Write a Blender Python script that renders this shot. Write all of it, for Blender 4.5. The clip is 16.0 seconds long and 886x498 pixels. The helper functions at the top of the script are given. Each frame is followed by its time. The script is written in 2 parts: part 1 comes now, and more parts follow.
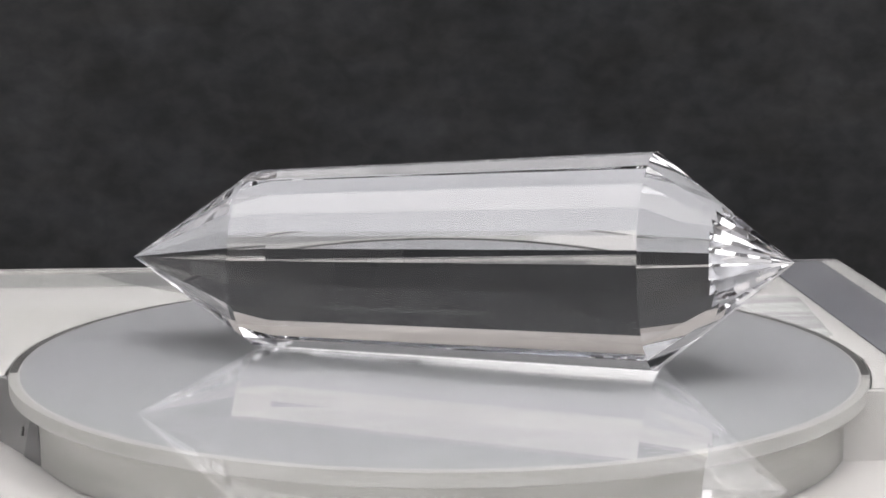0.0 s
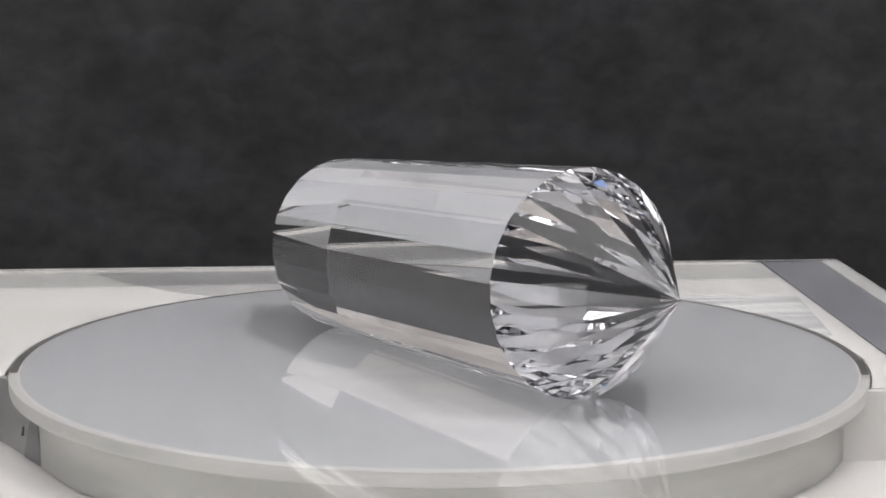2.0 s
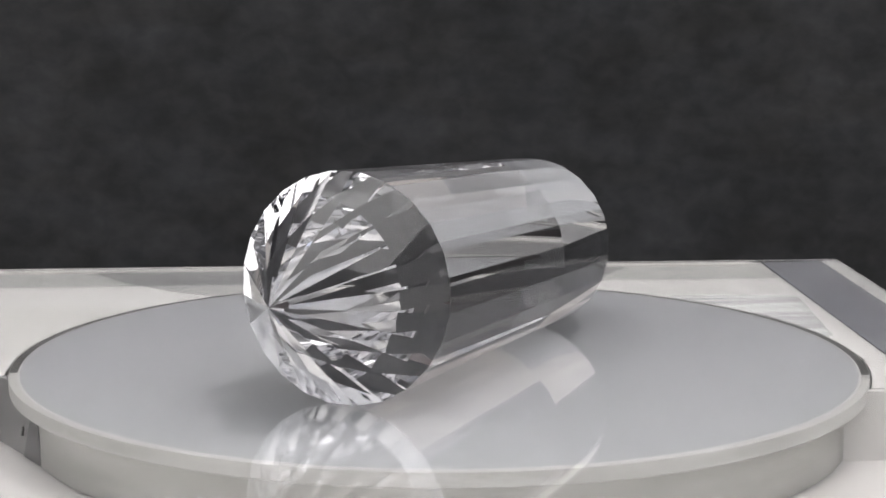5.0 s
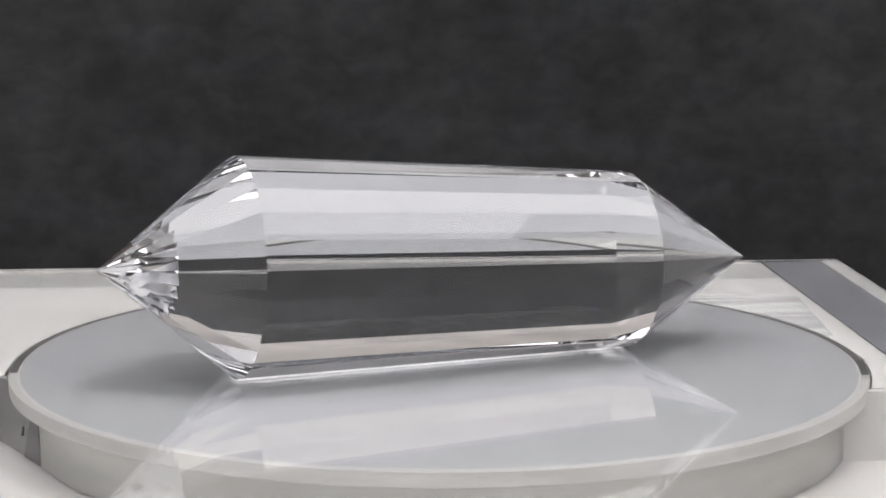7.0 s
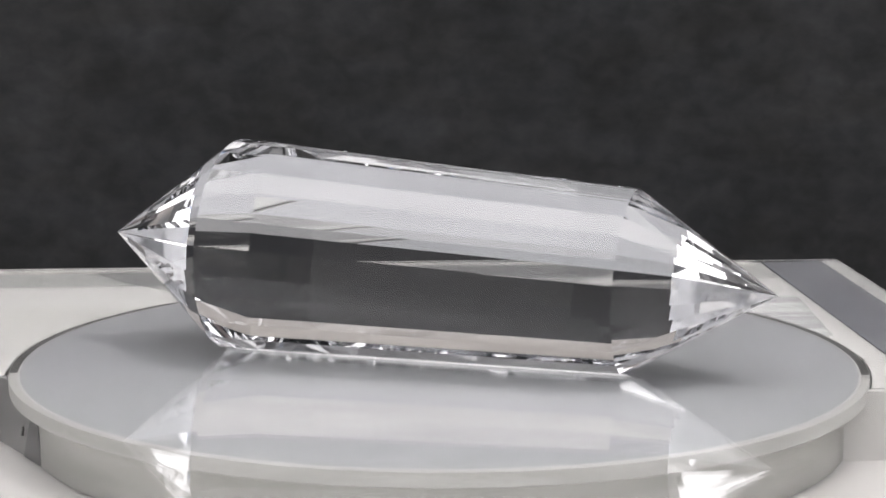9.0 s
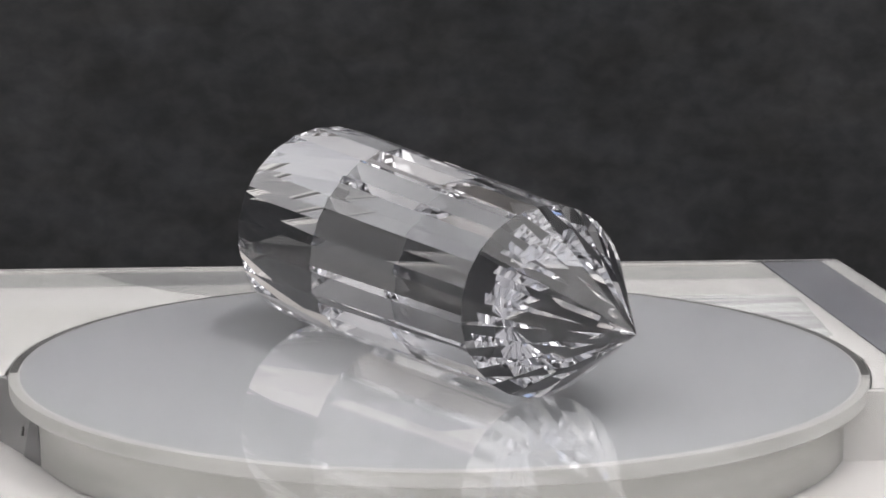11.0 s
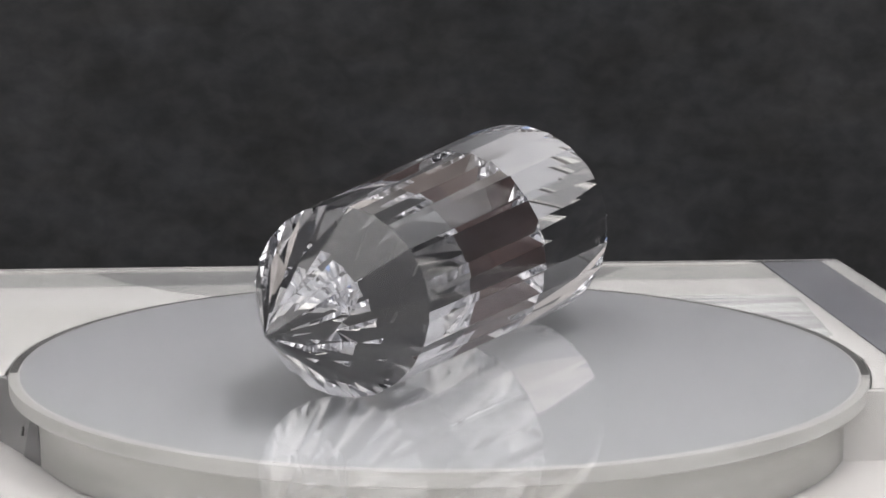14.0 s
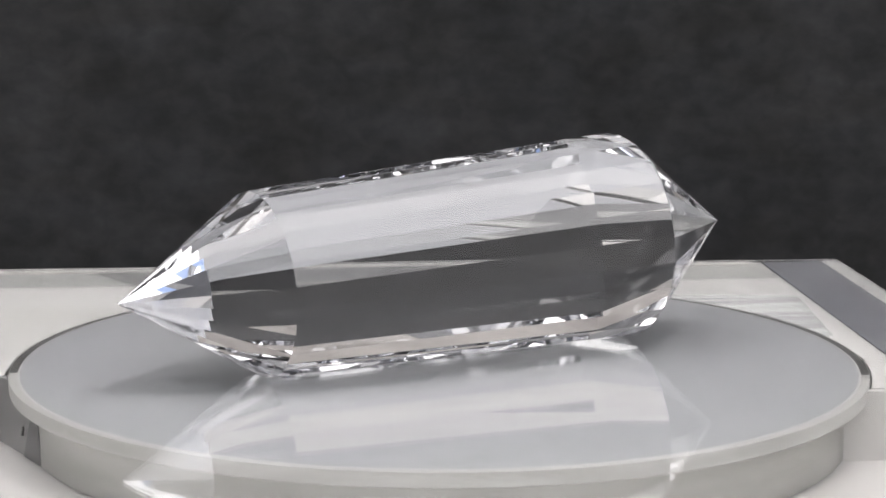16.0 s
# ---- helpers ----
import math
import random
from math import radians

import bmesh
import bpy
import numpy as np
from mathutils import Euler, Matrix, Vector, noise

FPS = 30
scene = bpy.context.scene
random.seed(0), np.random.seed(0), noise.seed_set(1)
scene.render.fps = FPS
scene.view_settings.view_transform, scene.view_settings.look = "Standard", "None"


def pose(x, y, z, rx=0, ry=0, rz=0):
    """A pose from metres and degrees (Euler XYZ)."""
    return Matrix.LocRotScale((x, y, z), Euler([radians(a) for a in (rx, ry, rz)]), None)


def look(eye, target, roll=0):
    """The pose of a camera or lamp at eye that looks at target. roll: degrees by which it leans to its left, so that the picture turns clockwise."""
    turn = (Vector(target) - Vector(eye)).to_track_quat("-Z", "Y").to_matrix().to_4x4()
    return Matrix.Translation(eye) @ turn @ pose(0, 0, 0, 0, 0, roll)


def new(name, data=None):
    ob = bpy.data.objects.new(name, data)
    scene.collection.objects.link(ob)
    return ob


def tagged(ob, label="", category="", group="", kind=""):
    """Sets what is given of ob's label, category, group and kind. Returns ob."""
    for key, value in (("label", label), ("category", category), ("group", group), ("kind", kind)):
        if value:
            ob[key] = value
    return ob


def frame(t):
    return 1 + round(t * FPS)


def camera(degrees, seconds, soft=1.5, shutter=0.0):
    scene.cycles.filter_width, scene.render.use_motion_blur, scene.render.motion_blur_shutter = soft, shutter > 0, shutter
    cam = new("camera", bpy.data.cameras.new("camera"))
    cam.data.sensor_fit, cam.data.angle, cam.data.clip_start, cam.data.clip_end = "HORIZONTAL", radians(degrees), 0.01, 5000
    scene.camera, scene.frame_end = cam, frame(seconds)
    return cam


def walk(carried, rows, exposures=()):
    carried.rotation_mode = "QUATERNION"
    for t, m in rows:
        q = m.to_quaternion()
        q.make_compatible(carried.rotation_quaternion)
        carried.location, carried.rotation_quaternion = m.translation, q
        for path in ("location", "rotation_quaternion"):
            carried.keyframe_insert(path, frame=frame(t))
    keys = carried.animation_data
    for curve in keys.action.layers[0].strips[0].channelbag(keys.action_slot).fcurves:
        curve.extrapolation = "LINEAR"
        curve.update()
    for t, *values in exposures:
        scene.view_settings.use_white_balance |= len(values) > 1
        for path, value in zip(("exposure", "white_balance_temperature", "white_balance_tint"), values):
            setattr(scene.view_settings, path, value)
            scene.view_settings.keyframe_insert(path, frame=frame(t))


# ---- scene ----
cam = camera(23.68, 16.0, soft=1.6)
EYE = Vector((0.00145, -0.49071, 0.10772))
YAW, PITCH = -0.00215, 0.16502
AIM = EYE + Vector((math.sin(YAW) * math.cos(PITCH), math.cos(YAW) * math.cos(PITCH), -math.sin(PITCH)))
walk(cam, [(0.0, look(EYE, AIM, 0.11)), (16.0, look(EYE, AIM, 0.11))])

# ---- world and lights ----
world = bpy.data.worlds.new("room_air")
scene.world = world
world.use_nodes = True
world.node_tree.nodes["Background"].inputs["Color"].default_value = (0.9, 0.95, 1.0, 1)
world.node_tree.nodes["Background"].inputs["Strength"].default_value = 0.05


def area_lamp(name, eye, target, width, depth, watts, colour):
    data = bpy.data.lights.new(name, "AREA")
    data.shape, data.size, data.size_y, data.energy, data.color = "DISK" if width == depth else "RECTANGLE", width, depth, watts, colour
    ob = new(name, data)
    ob.matrix_world = look(eye, target)
    return ob


# Broad unseen fill added under the ceiling in place of separate lamps.
area_lamp("overhead_fill_light", (0.0, -0.52, 1.59), (0.0, -0.52, 0), 3.1, 2.1, 29.0, (1.0, 0.974, 0.968))
area_lamp("spot_light", (0.375, -0.20, 1.45), (0, 0, 0), 0.05, 0.05, 1.5, (1.0, 0.968, 0.955))
area_lamp("window_light", (0.58, -1.62, 1.42), (0, 0, 0), 0.5, 0.4, 0.35, (0.38, 0.56, 1.0))
scene.view_settings.exposure = 0.85
scene.cycles.max_bounces, scene.cycles.transmission_bounces, scene.cycles.glossy_bounces = 32, 32, 16


# ---- materials ----
def nodes_of(name):
    mat = bpy.data.materials.new(name)
    mat.use_nodes = True
    nt = mat.node_tree
    return mat, nt, nt.nodes["Principled BSDF"]


def noise_ramp(nt, scale, detail, c0, c1, p0=0.35, p1=0.65, distort=0.0, stretch=(1, 1, 1)):
    co = nt.nodes.new("ShaderNodeTexCoord")
    mp = nt.nodes.new("ShaderNodeMapping")
    mp.inputs["Scale"].default_value = stretch
    nt.links.new(co.outputs["Object"], mp.inputs["Vector"])
    no = nt.nodes.new("ShaderNodeTexNoise")
    no.inputs["Scale"].default_value, no.inputs["Detail"].default_value = scale, detail
    no.inputs["Distortion"].default_value = distort
    nt.links.new(mp.outputs["Vector"], no.inputs["Vector"])
    ra = nt.nodes.new("ShaderNodeValToRGB")
    ra.color_ramp.elements[0].position, ra.color_ramp.elements[0].color = p0, (*c0, 1)
    ra.color_ramp.elements[1].position, ra.color_ramp.elements[1].color = p1, (*c1, 1)
    nt.links.new(no.outputs["Fac"], ra.inputs["Fac"])
    return ra, no


def add_bump(nt, bsdf, source, strength, distance):
    bu = nt.nodes.new("ShaderNodeBump")
    bu.inputs["Strength"].default_value, bu.inputs["Distance"].default_value = strength, distance
    nt.links.new(source.outputs["Fac"], bu.inputs["Height"])
    nt.links.new(bu.outputs["Normal"], bsdf.inputs["Normal"])


def surface(name, c0, c1, rough, scale=40, detail=6, bump=0.0, stretch=(1, 1, 1), coat=0.0, spec=0.5):
    mat, nt, b = nodes_of(name)
    ra, no = noise_ramp(nt, scale, detail, c0, c1, stretch=stretch)
    nt.links.new(ra.outputs["Color"], b.inputs["Base Color"])
    b.inputs["Roughness"].default_value = rough
    b.inputs["Specular IOR Level"].default_value = spec
    b.inputs["Coat Weight"].default_value = coat
    if bump:
        add_bump(nt, b, no, bump, 0.0006)
    return mat


def slate_material():
    """Dark charcoal plaster: cloudy mottling, trowel streaks and fine grain."""
    mat, nt, b = nodes_of("charcoal_plaster")
    ra, no = noise_ramp(nt, 34, 14, (0.0185, 0.0187, 0.0191), (0.0395, 0.0399, 0.0408), 0.25, 0.78, 0.2, (0.95, 1, 1.05))
    rb, nb = noise_ramp(nt, 6, 5, (0.84, 0.85, 0.87), (1.14, 1.12, 1.10), 0.3, 0.7)
    rd, nd = noise_ramp(nt, 130, 10, (0.82, 0.82, 0.83), (1.22, 1.22, 1.21), 0.34, 0.68, 0.3, (0.85, 1, 1.1))
    rc, nc = noise_ramp(nt, 60, 6, (0.88, 0.87, 0.86), (1.08, 1.10, 1.14), 0.35, 0.65, 0.0, (0.5, 1, 1.3))
    last = ra.outputs["Color"]
    for other in (rb, rc, rd):
        mx = nt.nodes.new("ShaderNodeMix")
        mx.data_type, mx.blend_type = "RGBA", "MULTIPLY"
        mx.inputs["Factor"].default_value = 1.0
        nt.links.new(last, mx.inputs["A"])
        nt.links.new(other.outputs["Color"], mx.inputs["B"])
        last = mx.outputs["Result"]
    nt.links.new(last, b.inputs["Base Color"])
    b.inputs["Roughness"].default_value = 0.8
    b.inputs["Specular IOR Level"].default_value = 0.25
    add_bump(nt, b, nc, 0.35, 0.0012)
    return mat


def clear_material(name, ior, tint=(1, 1, 1), rough=0.0):
    mat, nt, b = nodes_of(name)
    nt.nodes.remove(b)
    g = nt.nodes.new("ShaderNodeBsdfGlass")
    g.inputs["Color"].default_value = (*tint, 1)
    g.inputs["IOR"].default_value, g.inputs["Roughness"].default_value = ior, rough
    nt.links.new(g.outputs[0], nt.nodes["Material Output"].inputs["Surface"])
    return mat


SLATE = slate_material()
ACRYLIC = clear_material("clear_acrylic", 1.49, (0.987, 0.9885, 0.9865))
CRYSTAL = clear_material("clear_crystal", 1.52, (0.950, 0.950, 0.955))
PLATTER = surface("lavender_grey_plastic", (0.398, 0.404, 0.425), (0.418, 0.424, 0.445), 0.45, 60)
EDGE = surface("polished_edge", (0.56, 0.551, 0.547), (0.64, 0.630, 0.625), 0.35, 30, 4)
RIM = surface("frosted_rim", (0.45, 0.444, 0.43), (0.60, 0.593, 0.58), 0.3, 26, 7, stretch=(1, 1, 9))
RIM_REFLECTION = surface("dark_rim_reflection", (0.05, 0.05, 0.05), (0.08, 0.08, 0.078), 0.4, 60)
DRUM = surface("brushed_metal_drum", (0.44, 0.438, 0.425), (0.55, 0.548, 0.535), 0.30, 14, 5, stretch=(1, 1, 10))
DRUM.node_tree.nodes["Principled BSDF"].inputs["Metallic"].default_value = 0.7
WHITE = surface("white_laminate", (0.73, 0.712, 0.695), (0.81, 0.79, 0.775), 0.3, 9, 5)
LINER = surface("white_liner", (0.70, 0.69, 0.67), (0.82, 0.80, 0.77), 0.4, 10, 5, stretch=(0.4, 1, 6))
SMOKE = surface("smoke_grey_acrylic", (0.20, 0.203, 0.225), (0.25, 0.254, 0.278), 0.25, 30, 6)
SHEET_WHITE = surface("pale_acrylic_sheet", (0.76, 0.746, 0.738), (0.90, 0.885, 0.876), 0.3, 9, 6, stretch=(0.4, 3, 1))
SHEET_WARM = surface("warm_acrylic_sheet", (0.72, 0.703, 0.692), (0.84, 0.822, 0.81), 0.3, 9, 6, stretch=(0.4, 3, 1))
FROST = surface("frosted_grey", (0.50, 0.50, 0.49), (0.58, 0.575, 0.56), 0.4, 12, 5, stretch=(0.5, 3, 1))
# Greys of the painted drum-side reflection; the darker one also colours the scratches.
DRUM_REFLECTION = surface("drum_reflection_grey", (0.20, 0.197, 0.199), (0.27, 0.266, 0.268), 0.25, 22, 6)
REFLECTION_SCRATCH_DARK = surface("dark_reflection_and_scratch", (0.09, 0.089, 0.092), (0.13, 0.129, 0.133), 0.25, 22, 6)
# Grey of the arc-shaped reflection painted under the plate.
ARC_REFLECTION = surface("arc_reflection_grey", (0.25, 0.25, 0.255), (0.33, 0.33, 0.335), 0.3, 14, 6)
BRUSHED = surface("brushed_white", (0.52, 0.52, 0.53), (0.98, 0.98, 0.98), 0.22, 60, 6, bump=0.3, stretch=(0.25, 4, 1))
TABLE = surface("white_table", (0.70, 0.70, 0.69), (0.76, 0.755, 0.745), 0.4, 25)
PAINT = surface("wall_paint", (0.70, 0.70, 0.71), (0.76, 0.76, 0.77), 0.8, 6)
GREYMID = surface("mid_grey_wall_paint", (0.24, 0.24, 0.243), (0.32, 0.32, 0.322), 0.8, 6)
GREYLOW = surface("low_grey_wall_paint", (0.10, 0.102, 0.108), (0.14, 0.142, 0.148), 0.8, 8, 6, stretch=(0.6, 1, 4))
GREYWALL = surface("grey_wall_paint", (0.13, 0.135, 0.15), (0.16, 0.165, 0.18), 0.8, 6)
BROWN = surface("dark_brown_panel", (0.072, 0.039, 0.036), (0.110, 0.062, 0.057), 0.6, 12, 6, stretch=(1, 1, 0.3))
UNSEEN_BLACK = surface("unseen_black", (0.005, 0.0055, 0.009), (0.009, 0.0095, 0.014), 0.9, 20)
BEIGE = surface("beige_wall_paint", (0.40, 0.37, 0.345), (0.62, 0.58, 0.54), 0.8, 9, 6, stretch=(0.6, 1, 5))
CEIL = surface("ceiling_paint", (0.62, 0.62, 0.62), (0.68, 0.68, 0.68), 0.85, 6)


# ---- builders ----
def mesh_ob(name, bm, mat, parent=None, label=""):
    bmesh.ops.recalc_face_normals(bm, faces=bm.faces[:])
    me = bpy.data.meshes.new(name)
    bm.to_mesh(me)
    bm.free()
    me.materials.append(mat)
    ob = new(name, me)
    if parent:
        ob.parent = parent
    if label:
        ob["label"] = label
    return ob


def part(name, bm, mat, parent, label=""):
    return mesh_ob(name, bm, mat, parent, label)


def box(x0, y0, z0, x1, y1, z1, bevel=0.0):
    bm = bmesh.new()
    bmesh.ops.create_cube(bm, size=1)
    bmesh.ops.transform(bm, verts=bm.verts, matrix=Matrix.Translation(((x0 + x1) / 2, (y0 + y1) / 2, (z0 + z1) / 2))
                        @ Matrix.Diagonal((x1 - x0, y1 - y0, z1 - z0, 1)))
    if bevel:
        bmesh.ops.bevel(bm, geom=bm.edges[:], offset=bevel, segments=2, profile=0.5, affect="EDGES")
    return bm


def lathe(profile, steps=192, closed=True):
    """Turns a closed outline of (radius, z) about the z axis; radius 0 stands for the axis."""
    bm = bmesh.new()
    rings = []
    for r, z in profile:
        if r == 0:
            rings.append([bm.verts.new((0, 0, z))])
        else:
            rings.append([bm.verts.new((r * math.cos(math.tau * i / steps), r * math.sin(math.tau * i / steps), z)) for i in range(steps)])
    pairs = list(zip(rings, rings[1:])) + ([(rings[-1], rings[0])] if closed else [])
    for a, b in pairs:
        for i in range(steps):
            j = (i + 1) % steps
            if len(a) == 1 and len(b) == 1:
                break
            if len(a) == 1:
                bm.faces.new((a[0], b[i], b[j]))
            elif len(b) == 1:
                bm.faces.new((a[i], a[j], b[0]))
            else:
                bm.faces.new((a[i], a[j], b[j], b[i]))
    return bm


def smooth(ob, degrees=35):
    for p in ob.data.polygons:
        p.use_smooth = True
    ob.data.set_sharp_from_angle(angle=radians(degrees))


# ---- room ----
FLOOR = -0.0184      # inside floor of the riser
tagged(mesh_ob("floor", box(-1.6, -1.9, -0.90, 1.6, 1.0, -0.85), PAINT), "plain grey floor of the room", "floor", kind="structure")
tagged(mesh_ob("ceiling", box(-1.6, -1.9, 1.60, 1.6, 1.0, 1.65), CEIL), "plain off-white ceiling", "ceiling", kind="structure")
tagged(mesh_ob("wall_south", box(-1.6, -1.95, -0.85, 1.6, -1.9, 1.6), GREYWALL), "plain dark grey painted wall", "wall", kind="structure")
tagged(mesh_ob("wall_west", box(-1.65, -1.9, -0.85, -1.6, 0.40, 1.6), PAINT), "plain pale grey painted wall", "wall", kind="structure")
# Out of view; black so that the crystal refracts dark from this side.
tagged(mesh_ob("wall_west_rear", box(-1.65, 0.40, -0.85, -1.6, 1.0, 1.6), UNSEEN_BLACK), "unseen rear part of the side wall, black to darken the crystal", "wall", kind="structure")
tagged(mesh_ob("wall_east", box(1.6, -1.9, -0.85, 1.65, 0.14, 1.6), PAINT), "plain pale grey painted wall", "wall", kind="structure")
tagged(mesh_ob("wall_east_rear", box(1.6, 0.14, -0.85, 1.65, 1.0, 1.6), BROWN), "dark brown rear part of the side wall", "wall", kind="structure")
tagged(mesh_ob("wall_north", box(-0.62, 0.95, -0.85, 0.62, 1.0, 0.40), GREYLOW), "plain grey wall behind the backdrop", "wall", kind="structure")
# Unseen black panels added to keep the crystal's oblique facets dark.
for x0, x1 in ((-1.6, -0.62), (0.62, 1.6)):
    tagged(mesh_ob("wall_north_side", box(x0, 0.95, -0.85, x1, 1.0, 0.72), UNSEEN_BLACK), "added unseen black panel beside the grey rear wall", "wall", kind="structure")
tagged(mesh_ob("wall_band", box(-0.62, 0.95, 0.40, 0.62, 1.0, 0.72), BEIGE), "streaked beige band of the rear wall", "wall", kind="structure")
tagged(mesh_ob("wall_upper", box(-1.6, 0.95, 0.72, 1.6, 1.0, 1.6), GREYMID), "plain mid-grey upper part of the rear wall", "wall", kind="structure")
tagged(mesh_ob("backdrop", box(-0.70, 0.34, -0.85, 0.70, 0.36, 0.150, 0.002), SLATE), "charcoal plaster backdrop with cloudy mottling", "backdrop", kind="structure")
window = tagged(new("window_1"), "small white framed skylight with blue daylight behind it", "window", kind="structure")
window.matrix_world = look((0.58, -1.62, 1.425), (0, 0, 0))
for x0, y0, x1, y1 in ((-0.28, -0.23, 0.28, -0.205), (-0.28, 0.205, 0.28, 0.23), (-0.28, -0.205, -0.255, 0.205), (0.255, -0.205, 0.28, 0.205)):
    part("window_frame", box(x0, y0, -0.012, x1, y1, 0.012, 0.003), CEIL, window)
table = tagged(new("table"), "white table top under the clear riser", "table")
part("tabletop", box(-0.60, -0.42, FLOOR - 0.035, 0.60, 0.155, FLOOR - 0.006, 0.002), TABLE, table)
for sx in (-0.55, 0.55):
    for sy in (-0.38, 0.12):
        part("leg", box(sx - 0.02, sy - 0.02, -0.85, sx + 0.02, sy + 0.02, FLOOR - 0.035), TABLE, table)

# ---- clear riser ----
TURN = 4.9
CORNER = Vector((0.1195, 0.1400, 0))
SIDE, SHEET = 0.300, 0.002
riser = tagged(new("display_riser"), "square clear acrylic riser with polished edges and a white lined floor", "riser")
riser.matrix_world = Matrix.Translation(CORNER) @ pose(0, 0, 0, 0, 0, TURN)
plate = part("top_plate", box(-SIDE, -SIDE, -SHEET, 0, 0, 0, 0.0004), ACRYLIC, riser, "clear polished acrylic plate")
WALL = 0.005
for u in (-WALL, -SIDE):
    panel = part("side_panel", box(u, -SIDE, FLOOR - 0.006, u + WALL, 0, -SHEET - 0.0016), ACRYLIC, riser, "clear acrylic side")
    panel.visible_shadow = False
    part("edge_strip", box(u, -SIDE, -SHEET - 0.0014, u + WALL, 0, -SHEET - 0.0003), EDGE, riser, "pale polished edge")
plate.visible_shadow = False
part("dark_strip", box(-0.0235, -0.165, -SHEET - 0.0016, -WALL - 0.0002, -0.0004, -SHEET - 0.0003), SMOKE, riser, "smoke-grey strip under the plate")


def film(name, points, z0, z1, mat, label):
    """A thin sheet with the given outline in the riser's own plan."""
    bm = bmesh.new()
    low, high = [[bm.verts.new((u, v, z)) for u, v in points] for z in (z0, z1)]
    bm.faces.new(low), bm.faces.new(high)
    for i in range(len(points)):
        j = (i + 1) % len(points)
        bm.faces.new((low[i], low[j], high[j], high[i]))
    return part(name, bm, mat, riser, label)


def plan(x, y):
    p = riser.matrix_world.inverted() @ Vector((x, y, 0))
    return p.x, p.y


UNDER = -SHEET - 0.0003


def rim_line(u, reach=0.1010):
    """How far back the turntable reaches at u, in the riser's plan."""
    return -0.1287 + math.sqrt(reach ** 2 - (u + 0.1314) ** 2) if abs(u + 0.1314) < reach else -1.0


def band(name, u0, u1, low, v1, z1, mat, label, steps=900):
    """A sheet behind the turntable from the line low(u) up to v1."""
    edge = []
    for i in range(steps + 1):
        u = u0 + (u1 - u0) * i / steps
        edge.append((u, min(max(low(u), rim_line(u)), v1 - 0.0001)))
    return film(name, edge + [(u1, v1), (u0, v1)], z1 - 0.0002, z1, mat, label)


LEFT, RIGHT = -SIDE + WALL, -0.0238
band("back_strip", LEFT, RIGHT, lambda u: -0.0268, -0.0004, UNDER - 0.0002, FROST, "frosted grey strip under the back of the plate")
band("pale_sheet", LEFT, RIGHT, lambda u: -0.0565, -0.02685, UNDER - 0.0002, SHEET_WHITE, "pale sheet under the back of the plate")
band("pale_sheet", LEFT, RIGHT, lambda u: -0.1373, -0.05655, UNDER - 0.0002, SHEET_WARM, "pale sheet beside the turntable")
# Curved sheets paint the platter's reflection behind the turntable.
reflected_arc_line = lambda u: 0.0308 - math.sqrt(max(0.0855 ** 2 - (u + 0.1438) ** 2, 0))
band("reflected_arc", -0.2230, -0.0640, lambda u: max(reflected_arc_line(u), -0.0268), -0.0005, UNDER - 0.00005, ARC_REFLECTION, "grey sheet painting an arc-shaped reflection under the plate", 60)
band("reflected_arc", -0.2080, -0.0800, lambda u: reflected_arc_line(u), -0.02685, UNDER - 0.00005, FROST, "paler sheet painting an arc-shaped reflection under the plate", 60)
side = []
for i in range(13):
    v = -0.1375 - 0.0275 * i / 12
    side.append((-0.1314 + math.sqrt(0.1010 ** 2 - (v + 0.1287) ** 2), v))
film("pale_sheet", side + [(-0.0238, -0.1650), (-0.0238, -0.1375)], UNDER - 0.0004, UNDER - 0.0002, SHEET_WARM, "pale sheet beside the turntable")
inner, outer = [], []
for i in range(25):
    a = radians(16.5 + 36.0 * i / 24)
    far = max(min(0.0832 / math.sin(a), 0.0984 / math.cos(a)), 0.1020)
    inner.append(plan(0.1011 * math.cos(a), 0.1011 * math.sin(a)))
    outer.append(plan(far * math.cos(a), far * math.sin(a)))
film("brushed_panel", inner + outer[::-1], UNDER - 0.00018, UNDER - 0.00005, BRUSHED, "bright brushed white panel under the plate")
# Added panel that stands in for a reflection on the drum's side.
ends = [plan(x, y) for x, y in ((-0.1320, 0.0310), (-0.0869, -0.0390), (-0.0858, -0.0380), (-0.1309, 0.0320))]
film("grey_reflection", ends, FLOOR + 0.0001, -0.0027, DRUM_REFLECTION, "added grey panel painting a reflection beside the turntable drum")


def panel_plate(name, mat, label, z0, z1, low0, low1, high0, high1):
    """A thin plate on the added reflection panel between two heights; the other numbers are shares of the panel's
    length at its foot and head.
    """
    start, along, out = Vector((-0.1320, 0.0310, 0)), Vector((0.0451, -0.0700, 0)), Vector((-0.00034, -0.00022, 0))
    bm = bmesh.new()
    rings = []
    for k in (0.3, 1.6):
        rings.append([bm.verts.new(Vector((*plan(*(start + along * s + out * k).xy), z)))
                      for s, z in ((low0, z0), (low1, z0), (high1, z1), (high0, z1))])
    bm.faces.new(rings[0]), bm.faces.new(rings[1])
    for i in range(4):
        j = (i + 1) % 4
        bm.faces.new((rings[0][i], rings[0][j], rings[1][j], rings[1][i]))
    part(name, bm, mat, riser, label)


# The wedge darkens the painted reflection's end; the scratches lie on top.
panel_plate("reflection_end", REFLECTION_SCRATCH_DARK, "darker end of the painted grey reflection", FLOOR + 0.0002, -0.0053, 0.86, 0.985, 0.93, 0.96)
panel_plate("scratch", REFLECTION_SCRATCH_DARK, "small dark scratch", -0.0138, -0.0128, 0.838, 0.843, 0.845, 0.850)
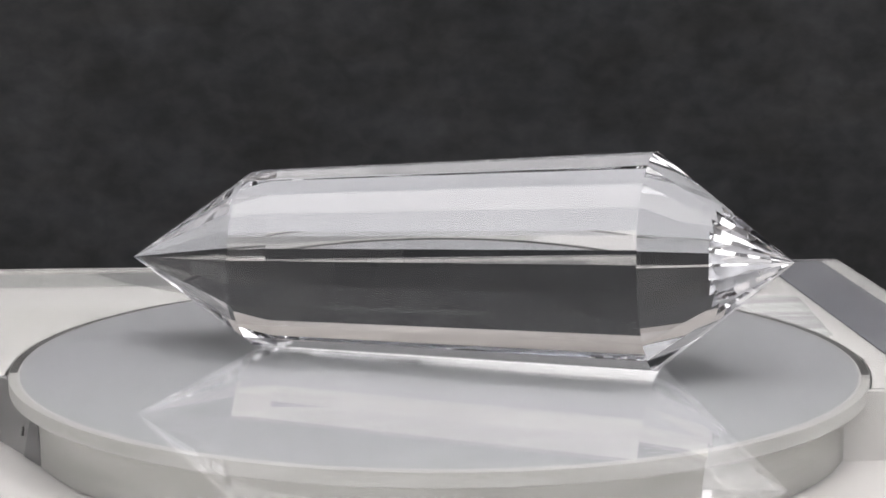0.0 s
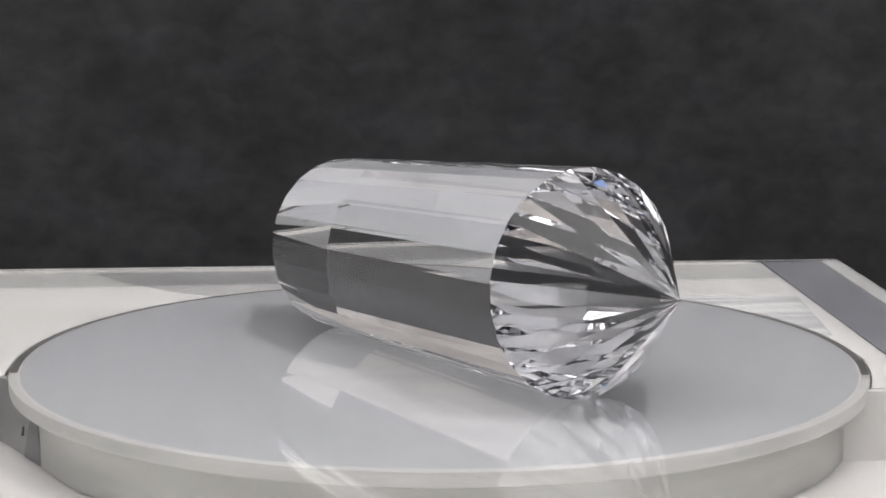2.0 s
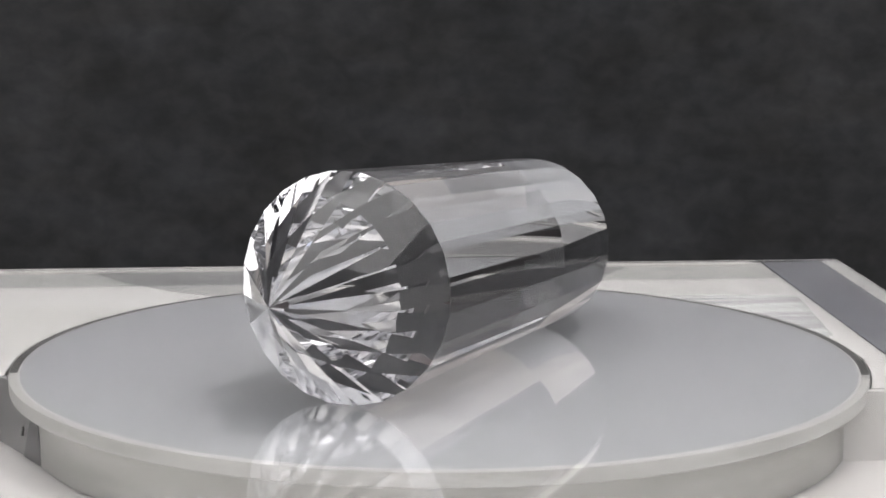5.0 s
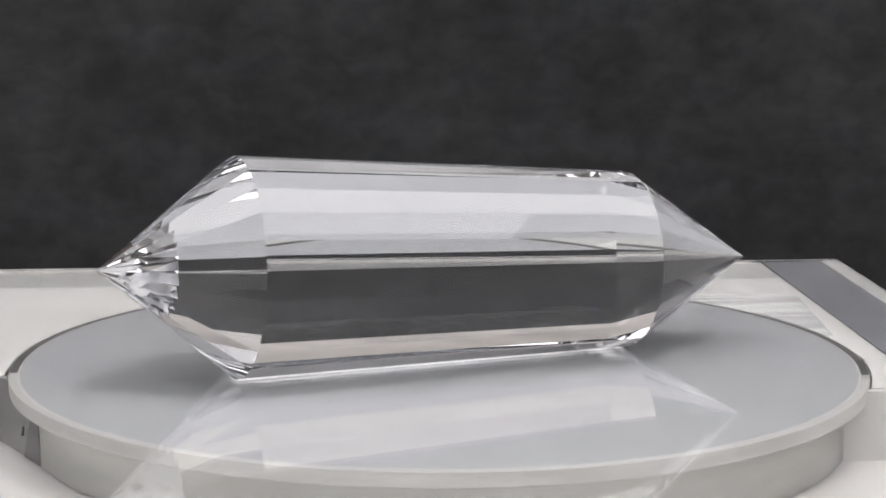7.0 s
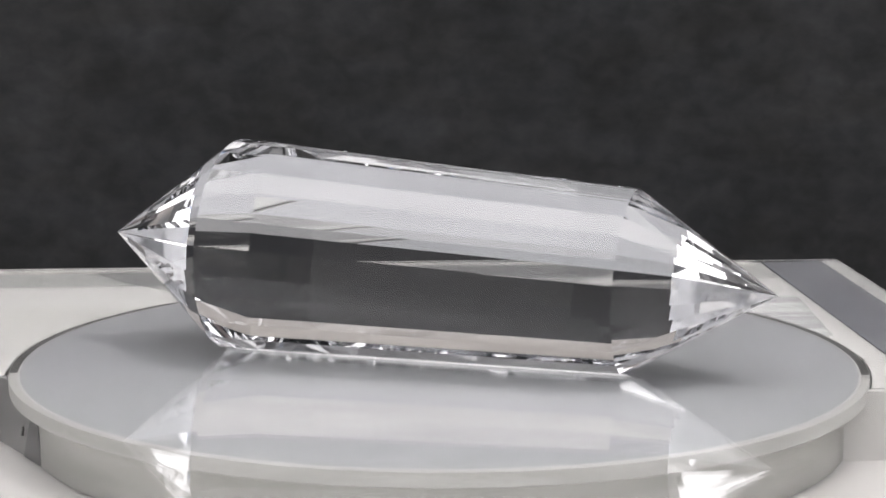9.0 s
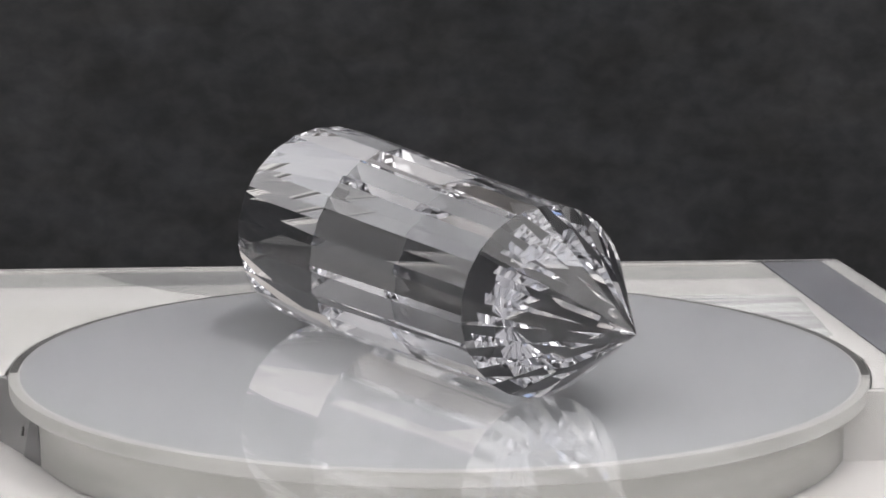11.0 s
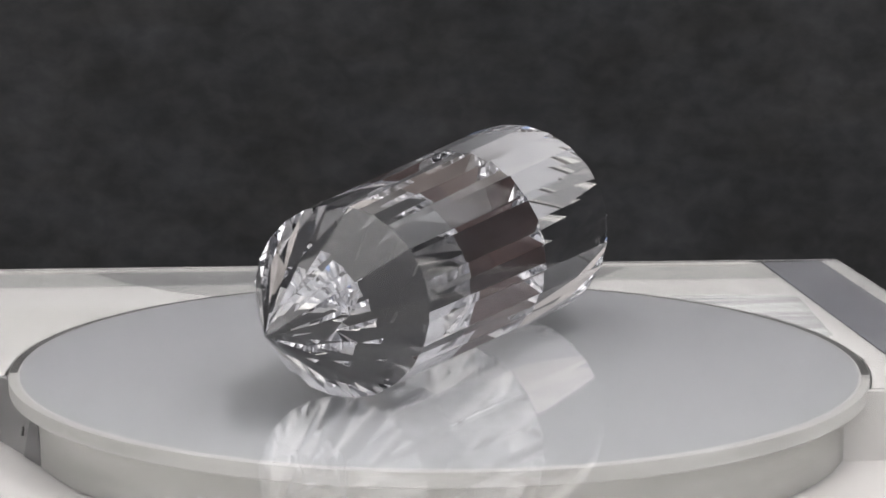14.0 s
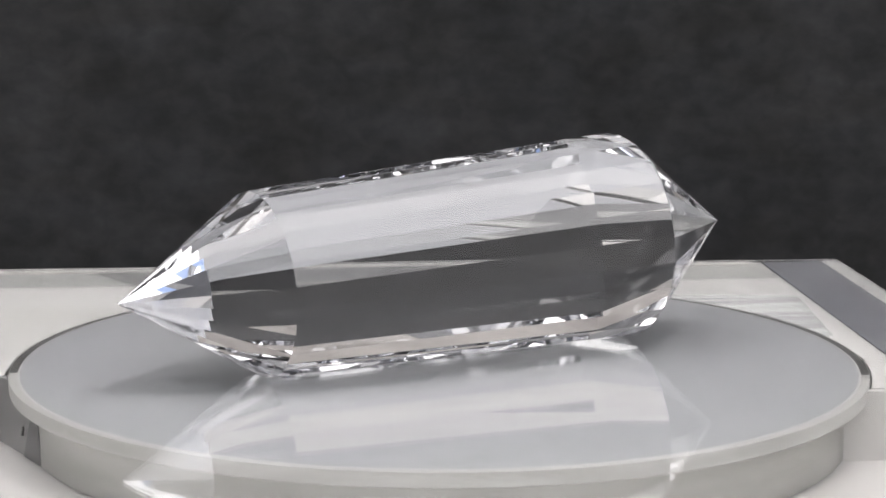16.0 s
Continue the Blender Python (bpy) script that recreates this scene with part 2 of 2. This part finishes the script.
panel_plate("scratch", REFLECTION_SCRATCH_DARK, "small dark scratch", -0.0127, -0.0116, 0.846, 0.850, 0.850, 0.853)
part("inner_panel", box(-0.0262, -0.120, FLOOR, -0.0242, -0.0054, -SHEET - 0.0018), WHITE, riser, "white lined inner panel")
part("front_skirt", box(-0.0456, -0.168, FLOOR, -0.0052, -0.1655, -SHEET - 0.0006), WHITE, riser, "white lined inner panel")
part("back_panel", box(-SIDE + WALL, -WALL, FLOOR - 0.006, -0.0265, -0.0005, -SHEET - 0.0002), LINER, riser, "white lined back panel")
part("floor_liner", box(-SIDE + WALL, -SIDE, FLOOR - 0.0058, -WALL - 0.0003, -WALL - 0.0003, FLOOR), WHITE, riser, "white laminate floor")

# ---- turntable ----
turntable = tagged(new("turntable"), "round lavender-grey turntable platter with a pale rim inside the riser", "turntable")
turntable.location = (-0.0004, 0.0006, 0)
PT = -SHEET - 0.0002
RI, RE, RO = 0.0979, 0.0984, 0.1005      # grey face, its pale edge, the rim
part("platter_top", lathe([(0, PT - 0.0012), (RI, PT - 0.0012), (RI, PT), (0, PT)]), PLATTER, turntable)
part("platter_edge", lathe([(RI + 0.00002, PT - 0.0012), (RE, PT - 0.0012), (RE, PT - 0.00008), (RE - 0.00008, PT), (RI + 0.00002, PT)]), EDGE, turntable, "pale edge of the platter")


def arc(profile, start, end, steps=160):
    """Sweeps a closed outline of (radius, z) about the z axis from one angle to another, with closed ends."""
    bm = bmesh.new()
    rings = []
    for i in range(steps + 1):
        a = radians(start + (end - start) * i / steps)
        rings.append([bm.verts.new((r * math.cos(a), r * math.sin(a), z)) for r, z in profile])
    for p, q in zip(rings, rings[1:]):
        for k in range(len(profile)):
            n = (k + 1) % len(profile)
            bm.faces.new((p[k], p[n], q[n], q[k]))
    bm.faces.new(rings[0]), bm.faces.new(rings[-1])
    return bm


# Far half of the groove is coloured dark for the backdrop's reflection there.
part("groove_reflection", arc([(RE + 0.00002, PT - 0.0012), (RO - 0.00018, PT - 0.0012), (RO - 0.00018, PT - 0.00005), (RE + 0.00002, PT - 0.0004)], -9, 189), RIM_REFLECTION,
     turntable, "dark reflection painted into the far half of the rim groove")
lip = part("rim_lip", arc([(RE + 0.00002, PT - 0.0012), (RO - 0.00018, PT - 0.0012), (RO - 0.00018, PT - 0.00003), (RE + 0.00002, PT - 0.00003)], 189.1, 350.9), RIM,
           turntable, "pale frosted top of the near half of the rim")
rim = part("rim", lathe([(RI - 0.004, PT - 0.0033), (RO - 0.0003, PT - 0.0033), (RO, PT - 0.0030), (RO, PT - 0.00012), (RO - 0.00006, PT), (RO - 0.00016, PT),
                         (RO - 0.00016, PT - 0.0013), (RI - 0.004, PT - 0.0013)]), RIM, turntable, "pale frosted rim")
drum = part("drum", lathe([(0, FLOOR + 0.0003), (0.0960, FLOOR + 0.0003), (0.0960, PT - 0.0034), (0, PT - 0.0034)]), DRUM, turntable, "satin grey drum below the platter")
for ob in (rim, lip, drum):
    smooth(ob)

# ---- crystal ----
RA, RB, LA, LB = 0.02536, 0.02136, 0.03142, 0.03334
SIDES = 24
KEEP = math.cos(math.pi / SIDES)
END_A, END_B = Vector((0.04977, -0.01179, RA * KEEP)), Vector((-0.04399, 0.01522, RB * KEEP))


def crystal():
    """Double-ended faceted rod lying on one of its long facets."""
    axis = (END_A - END_B).normalized()
    length = (END_A - END_B).length
    step = math.tau / SIDES
    side = Vector((0, 0, 1)).cross(axis).normalized()
    up = axis.cross(side)
    m = Matrix((axis, side, up)).transposed().to_4x4()
    m.translation = (END_A + END_B) / 2 + Vector((0, 0, 0.0001))
    root = new("crystal_wand")

    def corner(x, r, i):
        a = (i + 0.5) * step
        return m @ Vector((x, r * math.sin(a), -r * math.cos(a)))

    def shell(name, x0, r0, x1, r1, label=""):
        """One ring of facets, open at both ends, with every face turned outwards."""
        bm = bmesh.new()
        low = [bm.verts.new(corner(x0, r0, i)) for i in range(SIDES)]
        high = [bm.verts.new(corner(x1, r1, i)) for i in range(SIDES)] if r1 else [bm.verts.new(m @ Vector((x1, 0, 0)))]
        for i in range(SIDES):
            j = (i + 1) % SIDES
            face = bm.faces.new((low[i], low[j], high[j], high[i]) if r1 else (low[i], low[j], high[0]))
            face.normal_update()
            middle = face.calc_center_median()
            core = m @ Vector(((m.inverted() @ middle).x, 0, 0))
            if face.normal.dot(middle - core) < 0:
                face.normal_flip()
        me = bpy.data.meshes.new(name)
        bm.to_mesh(me)
        bm.free()
        me.materials.append(CRYSTAL)
        ob = new(name, me)
        ob.parent = root
        if label:
            ob["label"] = label

    shell("shaft", -length / 2, RB, length / 2, RA)
    shell("point", length / 2, RA, length / 2 + LA, 0, "blunt faceted point of the thicker end")
    shell("point", -length / 2, RB, -length / 2 - LB, 0, "slender faceted point of the thinner end")
    return root


wand = tagged(crystal(), "clear double-terminated faceted crystal wand lying on the riser", "crystal")



def motions():
    turn = [(0.0, 0.0), (0.8, 15.5), (1.5, 29.2), (2.5, 49.2), (3.5, 69.6), (4.2, 83.7), (5.2, 104.4), (6.3, 127.6), (7.0, 142.1), (8.0, 161.6),
            (9.0, 181.2), (10.2, 205.6), (11.4, 230.1), (12.5, 251.6), (12.8, 257.2), (13.5, 269.7), (14.5, 287.4), (15.2, 300.1), (16.0, 314.2)]
    walk(wand, [(t, pose(-0.0001, -0.0005, 0, 0, 0, -a)) for t, a in turn])


motions()
